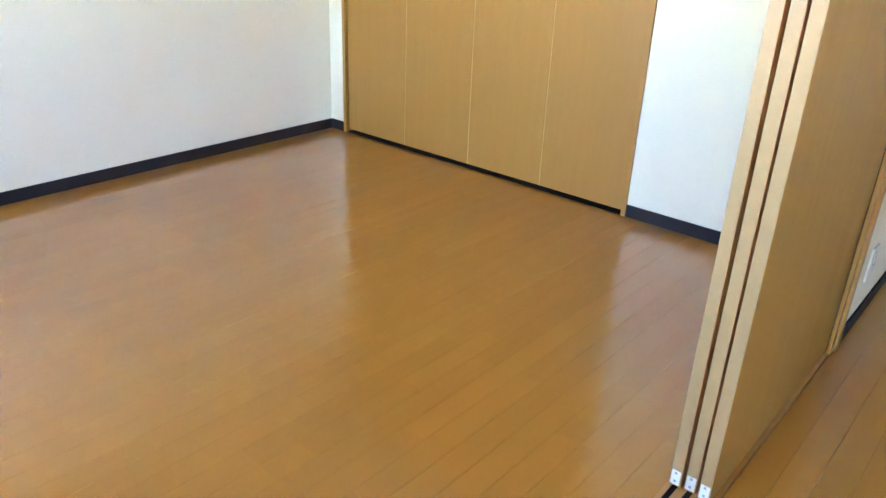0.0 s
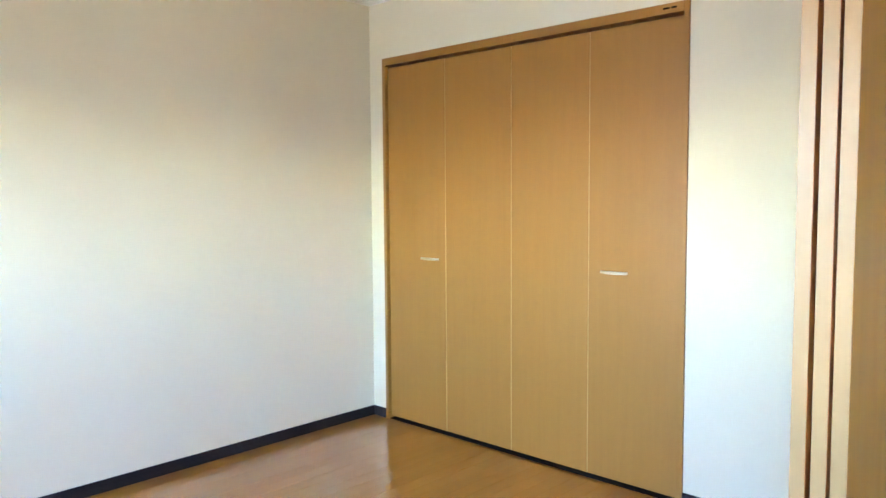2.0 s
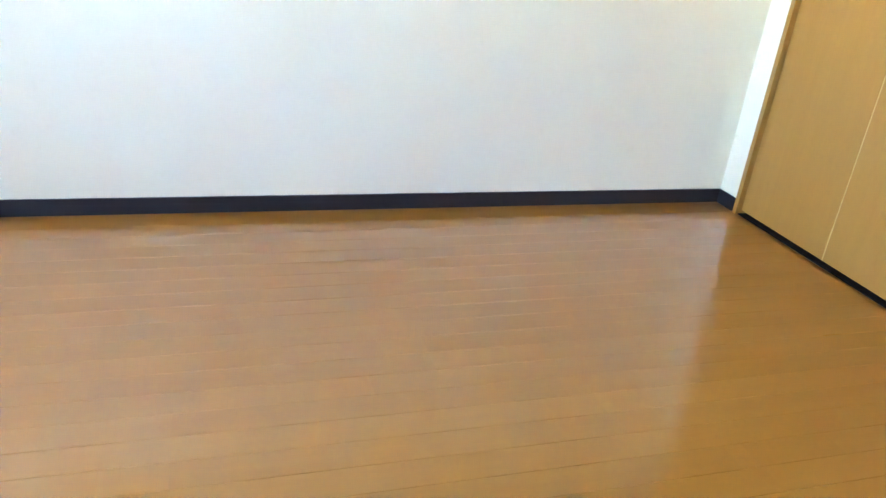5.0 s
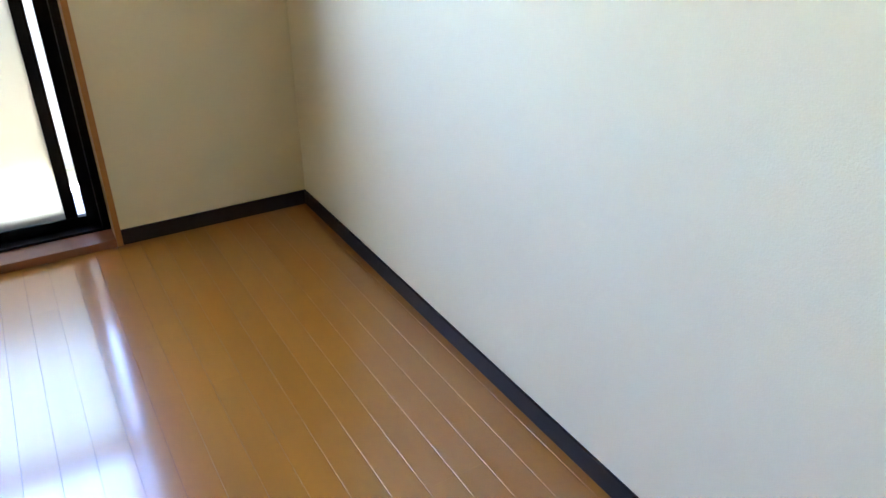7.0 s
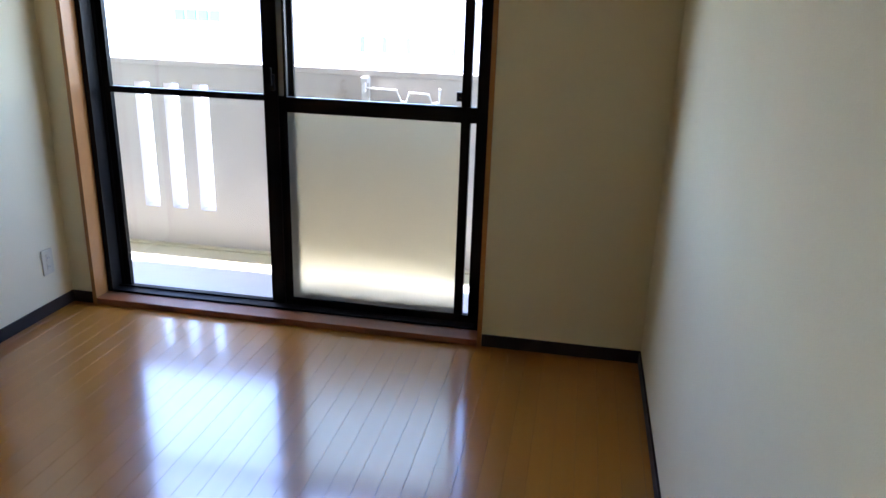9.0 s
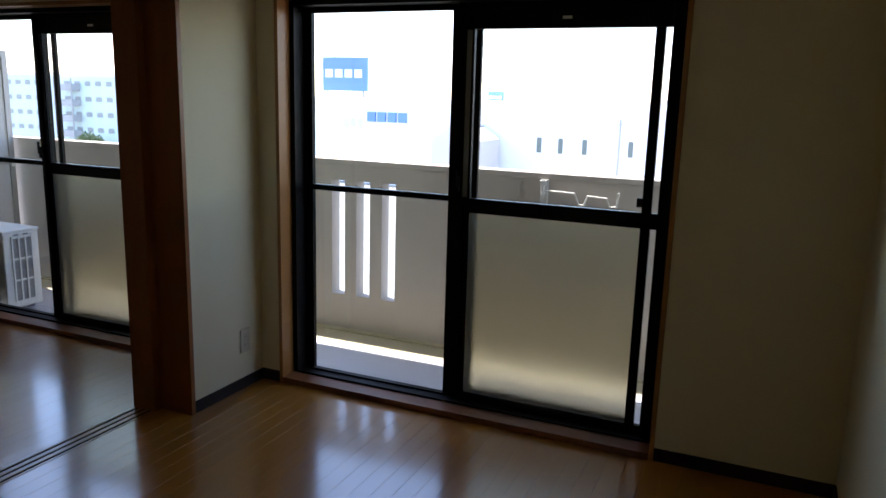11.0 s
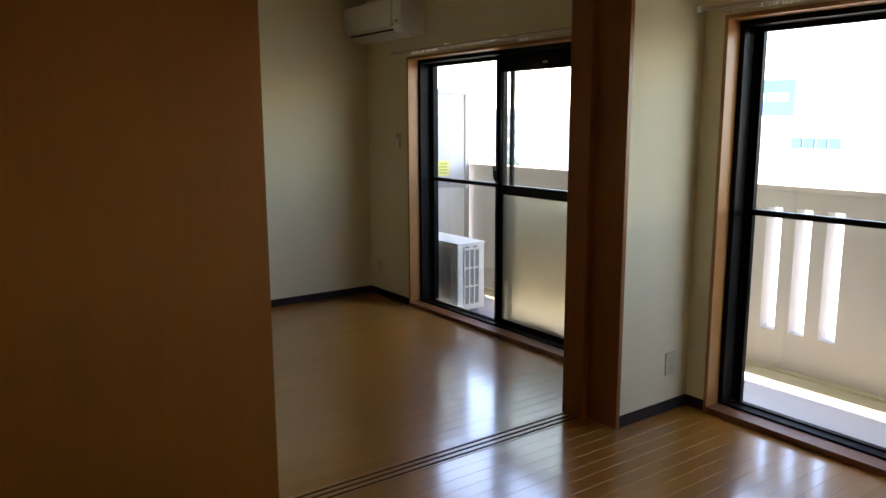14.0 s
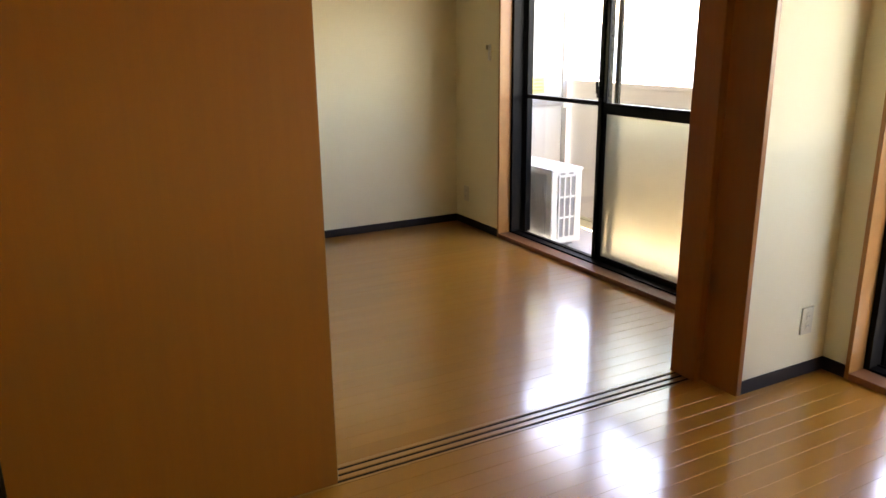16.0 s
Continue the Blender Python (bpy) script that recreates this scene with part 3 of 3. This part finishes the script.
screen_wall(-3.45, "balcony_partition")

# outdoor unit, its back towards the wall
ou = thing("outdoor_unit", "white air conditioner outdoor unit on the balcony floor", "outdoor unit", at=(-3.17, 0.30, BZ))
part("casing", boxes((0, 0.77, 0, 0.27, 0.05, 0.585), bevel=0.010), ACWHITE, ou)
part("lid", boxes((-0.006, 0.776, -0.006, 0.276, 0.585, 0.605), bevel=0.006), ACWHITE, ou)
for xx in (0.1, 0.6):
    part("foot", boxes((xx, xx + 0.06, -0.015, 0.285, 0, 0.05), bevel=0.004), GREY, ou)
coil = part("coil_guard", boxes((0.03, 0.70, -0.004, 0.0, 0.08, 0.56)), PANELWHITE, ou, "pale grey finned coil")
for k in range(34):
    part("fin", boxes((0.034 + k * 0.0197, 0.040 + k * 0.0197, -0.007, -0.004, 0.08, 0.56)), ACWHITE, coil)
grille = part("end_grille", boxes((0.770, 0.774, 0.06, 0.21, 0.10, 0.55)), GREY, ou, "dark vent openings")
for k in range(4):
    gy = 0.054 + k * 0.050
    part("bar", boxes((0.774, 0.781, gy, gy + 0.012, 0.09, 0.56)), ACWHITE, grille)
for k in range(4):
    gz = 0.09 + k * 0.152
    part("bar", boxes((0.781, 0.783, 0.054, 0.216, gz, gz + 0.014)), ACWHITE, grille)

for k in range(2):
    part("label", boxes((0.7705, 0.7712, 0.075 + k * 0.075, 0.115 + k * 0.075, 0.562, 0.575)), GREY, ou, "small grey printed label")

# folding laundry-pole arm on the parapet
ARMPAINT = material("arm_paint", (0.58, 0.57, 0.55), rough=0.35, metal=0.15, scale=14, fine=160, bump=0.05)


def laundry_arm(x):
    t = thing("laundry_pole_arm", "folded pale metal laundry-pole arm on the parapet", "bracket", at=(x, BY, 0.935))
    part("mount", boxes((-0.022, 0.022, -0.022, 0, -0.10, 0.095), (-0.020, 0.020, -0.05, -0.022, 0.060, 0.088), (-0.026, 0.026, -0.004, 0, -0.11, 0.10), bevel=0.002), ARMPAINT, t)
    pts = [(0.0, 0.03), (0.19, 0.025), (0.22, -0.04), (0.25, -0.04), (0.27, 0.015), (0.38, 0.01), (0.40, -0.04), (0.44, -0.035), (0.445, 0.03)]
    bm = bmesh.new()
    for (xa, za), (xb, zb_) in zip(pts, pts[1:]):
        rod(bm, (xa, -0.038, za), (xb, -0.038, zb_), 0.006, 10)
        bmesh.ops.create_icosphere(bm, subdivisions=2, radius=0.0061, matrix=Matrix.Translation((xb, -0.038, zb_)))
    part("arm", bm, ARMPAINT, t)
    part("end_stop", boxes((0.437, 0.453, -0.048, -0.028, 0.022, 0.048), bevel=0.004), ARMPAINT, t)
    part("hinge_pin", rod(bmesh.new(), (0.0, -0.038, 0.005), (0.0, -0.038, 0.088), 0.011, 12), ARMPAINT, t)


laundry_arm(1.13)

# flaked rust left by an older bracket on the parapet
RUST = material("rust_flakes", (0.24, 0.19, 0.15), (0.42, 0.38, 0.34), rough=0.9, scale=60, fine=200, bump=0.1)
rng = random.Random(7)
bm = bmesh.new()
for k in range(46):
    cx, cz, fr = rng.gauss(0.985, 0.022), rng.gauss(0.935, 0.045), 0.003 + 0.007 * rng.random() ** 2
    vs = [bm.verts.new((cx + fr * (0.6 + 0.6 * rng.random()) * math.cos(a * 1.0472), BY - 0.0025, cz + fr * (0.6 + 0.6 * rng.random()) * math.sin(a * 1.0472))) for a in range(6)]
    f = bm.faces.new(vs)
    lift = bmesh.ops.extrude_face_region(bm, geom=[f])
    bmesh.ops.translate(bm, vec=(0, 0.003, 0), verts=[v for v in lift["geom"] if isinstance(v, bmesh.types.BMVert)])
part("rust_mark", bm, RUST, parapet, "flaked brown rust mark")

# ---- outside ----
GZ = -11.0
gb = bmesh.new()
bmesh.ops.create_grid(gb, x_segments=8, y_segments=8, size=3000, matrix=Matrix.Translation((0, 0, GZ)))
setting("ground", gb, GROUNDMAT, "town ground far below")


def block(name, label, x, y, w, d, h, yaw, mat, rows=0, cols=0, win=(1.2, 1.0), first=2.0, storey=2.9, side=0.0, balcony=False):
    t = thing(name, label, "building", at=(x, y, GZ))
    t.rotation_euler = (0, 0, radians(yaw))
    part("wall", boxes((-w / 2, w / 2, 0, d, 0, h)), mat, t)
    part("roof", boxes((-w / 2 - 0.3, w / 2 + 0.3, -0.3, d + 0.3, h, h + 0.5)), FARWHITE, t)
    for r in range(rows):
        for c in range(cols):
            cx = -w / 2 + (c + 0.5) * w / cols
            cz = first + r * storey
            part("window", boxes((cx - win[0] / 2, cx + win[0] / 2, -0.06, 0.0, cz, cz + win[1])), FARWIN, t)
            if balcony and c % 4 == 1:
                part("balcony", boxes((cx - 1.9, cx + 1.9, -1.2, -0.062, cz - 0.9, cz + 0.1)), FARWHITE, t)
    return t


block("apartment_building", "pale teal five-storey apartment building across the town", -112, 90, 56, 12, 14.3, 0, FARTEAL, 5, 23, (1.3, 0.8), 2.42, 2.57)
stair = thing("stair_tower", "open stair tower of an apartment building", "stairs", at=(-108.4, 90, GZ))
for k in range(5):
    part("landing", boxes((-1.9, 1.9, -2.0, -0.1, 1.6 + k * 2.57, 2.7 + k * 2.57)), FARGREY, stair)
part("post", boxes((-2.1, -1.9, -2.0, -1.8, 0, 14.0)), FARGREY, stair)
part("post", boxes((1.9, 2.1, -2.0, -1.8, 0, 14.0)), FARGREY, stair)
showroom = block("showroom", "long low white showroom building", -58, 91, 42, 20, 11.6, 0, FARWHITE)
# three pale boxes added for an unidentified grey shape on the front
for k in range(3):
    part("vent_grille", boxes((2.9 + k * 1.1, 3.7 + k * 1.1, -0.1, 0.0, 7.7 + 0.3 * (k % 2), 9.2)), SHOWGREY, showroom, "pale grey box of unclear purpose")
warehouse = block("warehouse", "long white warehouse with narrow windows", -12, 90, 50, 20, 11.8, 0, FARWHITE)
for wx in (-13.4, -10.6, -7.5, -1.8, 6.0, 9.5):
    part("window", boxes((wx - 0.3, wx + 0.3, -0.06, 0.0, 5.9, 7.8)), FARGLASS, warehouse)
for wx in (-8.5, -3.0, 2.0):
    part("roof_vent", boxes((wx - 1.2, wx + 1.2, 2, 4, 12.3, 12.9)), FARGREY, warehouse)
SHEDWALL = material("shed_cladding", (0.62, 0.58, 0.56), rough=0.7, scale=0.3, fine=3, bump=0)
shed = thing("shed", "pale grey clad shed with a sloping roof", "building", at=(-36.9, 82, GZ))
bm = bmesh.new()
sides = [[bm.verts.new((x, y, z)) for x, z in ((0, 0), (6.4, 0), (6.4, 7.4), (4.0, 9.0), (2.4, 9.0), (0, 7.4))] for y in (0, 7.0)]
for i in range(6):
    bm.faces.new((sides[0][i], sides[0][(i + 1) % 6], sides[1][(i + 1) % 6], sides[1][i]))
bm.faces.new(sides[0]), bm.faces.new(sides[1])
part("wall", bm, SHEDWALL, shed)
part("roof", boxes((2.2, 4.2, -0.2, 7.2, 9.0, 9.12)), FARGREY, shed)
block("shop", "white shop with a red sign", 2, 78, 14, 10, 9.0, 0, FARWHITE, 1, 5, (1.2, 1.4), 3.4)


def sign(name, label, x, y, z, w, h, board, mark, legs):
    t = thing(name, label, "sign", at=(x, y, GZ))
    z -= GZ
    if board:
        part("board", boxes((-w / 2, w / 2, 0, 0.4, z, z + h)), board, t)
    for k in range(4):
        bw = w / 4.9
        x0 = -w * 0.43 + k * bw * 1.06
        part("mark", boxes((x0, x0 + bw * 0.8, -0.08, 0 if board else 0.3, z + (h * 0.40 if board else 0), z + (h * 0.64 if board else h))), mark, t, "plain bar")
    for lx in (-w * 0.4, w * 0.4) if legs else ():
        part("post", boxes((lx - 0.15, lx + 0.15, 0.1, 0.3, legs, z)), FARGREY, t)


sign("billboard", "square blue rooftop billboard with white marking", -55.6, 92, 2.0, 7.5, 4.8, FARBLUE, FARWHITE, 12.1)
sign("facade_sign", "blue marking on a white showroom", -47.8, 90.7, -2.15, 7.6, 1.35, None, FARBLUE, 0)
sign("rooftop_sign", "small blue rooftop sign", -32.7, 93, 0.8, 2.2, 1.7, FARBLUE, FARWHITE, 11.0)
sign("shop_sign", "red and white shop sign", -5.5, 77.5, -5.0, 4.0, 2.0, FARRED, FARWHITE, 0.0)


pole = thing("utility_pole", "slim grey utility pole with a short cross-arm", "pole", at=(-14.3, 85, GZ))
bm = bmesh.new()
bmesh.ops.create_cone(bm, cap_ends=True, segments=12, radius1=0.20, radius2=0.13, depth=10.6, matrix=Matrix.Translation((0, 0, 5.3)))
part("shaft", bm, FARGREY, pole)
part("cross_arm", boxes((-0.55, 0.55, -0.06, 0.06, 9.9, 10.0), bevel=0.01), FARGREY, pole)


def tree(x, y, top):
    t = thing("tree", "green broad-leaved tree in front of the apartments", "tree", at=(x, y, GZ))
    rng = random.Random(4)
    bm = bmesh.new()
    h = top - GZ
    bmesh.ops.create_cone(bm, cap_ends=True, segments=10, radius1=0.28, radius2=0.10, depth=h * 0.7, matrix=Matrix.Translation((0, 0, h * 0.35)))
    for k in range(6):
        a = k * 1.05
        rod(bm, (0, 0, h * (0.4 + 0.04 * k)), (1.3 * math.cos(a), 1.3 * math.sin(a), h * (0.6 + 0.05 * k)), 0.07, 6)
    part("trunk", bm, BARK, t)
    bm = bmesh.new()
    for k in range(700):
        v = Vector((rng.gauss(0, 1), rng.gauss(0, 1), rng.gauss(0, 0.8)))
        v *= 1.9 * rng.random() ** 0.4 / max(v.length, 0.1)
        c = v * (0.8 + 0.35 * noise.noise(v)) + Vector((0, 0, h * 0.72))
        q = Euler((rng.random() * 6, rng.random() * 6, rng.random() * 6)).to_matrix()
        r = 0.16 + 0.12 * rng.random()
        vs = [bm.verts.new(c + q @ Vector(p) * r) for p in ((-1, 0, 0), (0, -0.6, 0.1), (1, 0, 0), (0, 0.6, 0.1))]
        bm.faces.new(vs)
    part("crown", bm, LEAF, t)


tree(-101.0, 86.0, -5.8)
tree(-98.0, 85.0, -6.2)

# ---- floor planks ----
PW, GAP, LEN = 0.0757, 0.0006, 1.818


def plank_mesh(w, n):
    bm = bmesh.new()
    box(bm, GAP / 2, w - GAP / 2, 0, n - 0.0001, -0.012, 0.0)
    top = [e for e in bm.edges if all(v.co.z > -0.001 for v in e.verts) and abs(e.verts[0].co.x - e.verts[1].co.x) < 1e-6]
    bmesh.ops.bevel(bm, geom=top, offset=0.0003, segments=1, affect="EDGES")
    return mesh_of("plank", bm, PLANK)


plank_cache = {}
plank_rng = random.Random(11)


def lay(x0, x1, y0, y1, shift):
    col = 0
    x = x0
    while x < x1 - 0.004:
        w = min(PW, x1 - x)
        y = y0 - ((col // 4) % 3) * LEN / 3 - shift
        while y < y1 - 0.004:
            a, b = max(y, y0), min(y + LEN, y1)
            if b - a > 0.01:
                key = (round(w, 4), round(b - a, 4))
                if key not in plank_cache:
                    plank_cache[key] = plank_mesh(*key)
                ob = new("plank", plank_cache[key])
                ob.location = (x, a, 0)
                ob.rotation_euler = (0, plank_rng.gauss(0, 0.0011), 0)
                ob.parent = floor
            y += LEN
        x += PW
        col += 1


lay(-0.188, W, -D, -0.0, 0.3)
lay(XW, PX, -6.2, -0.0, 0.8)
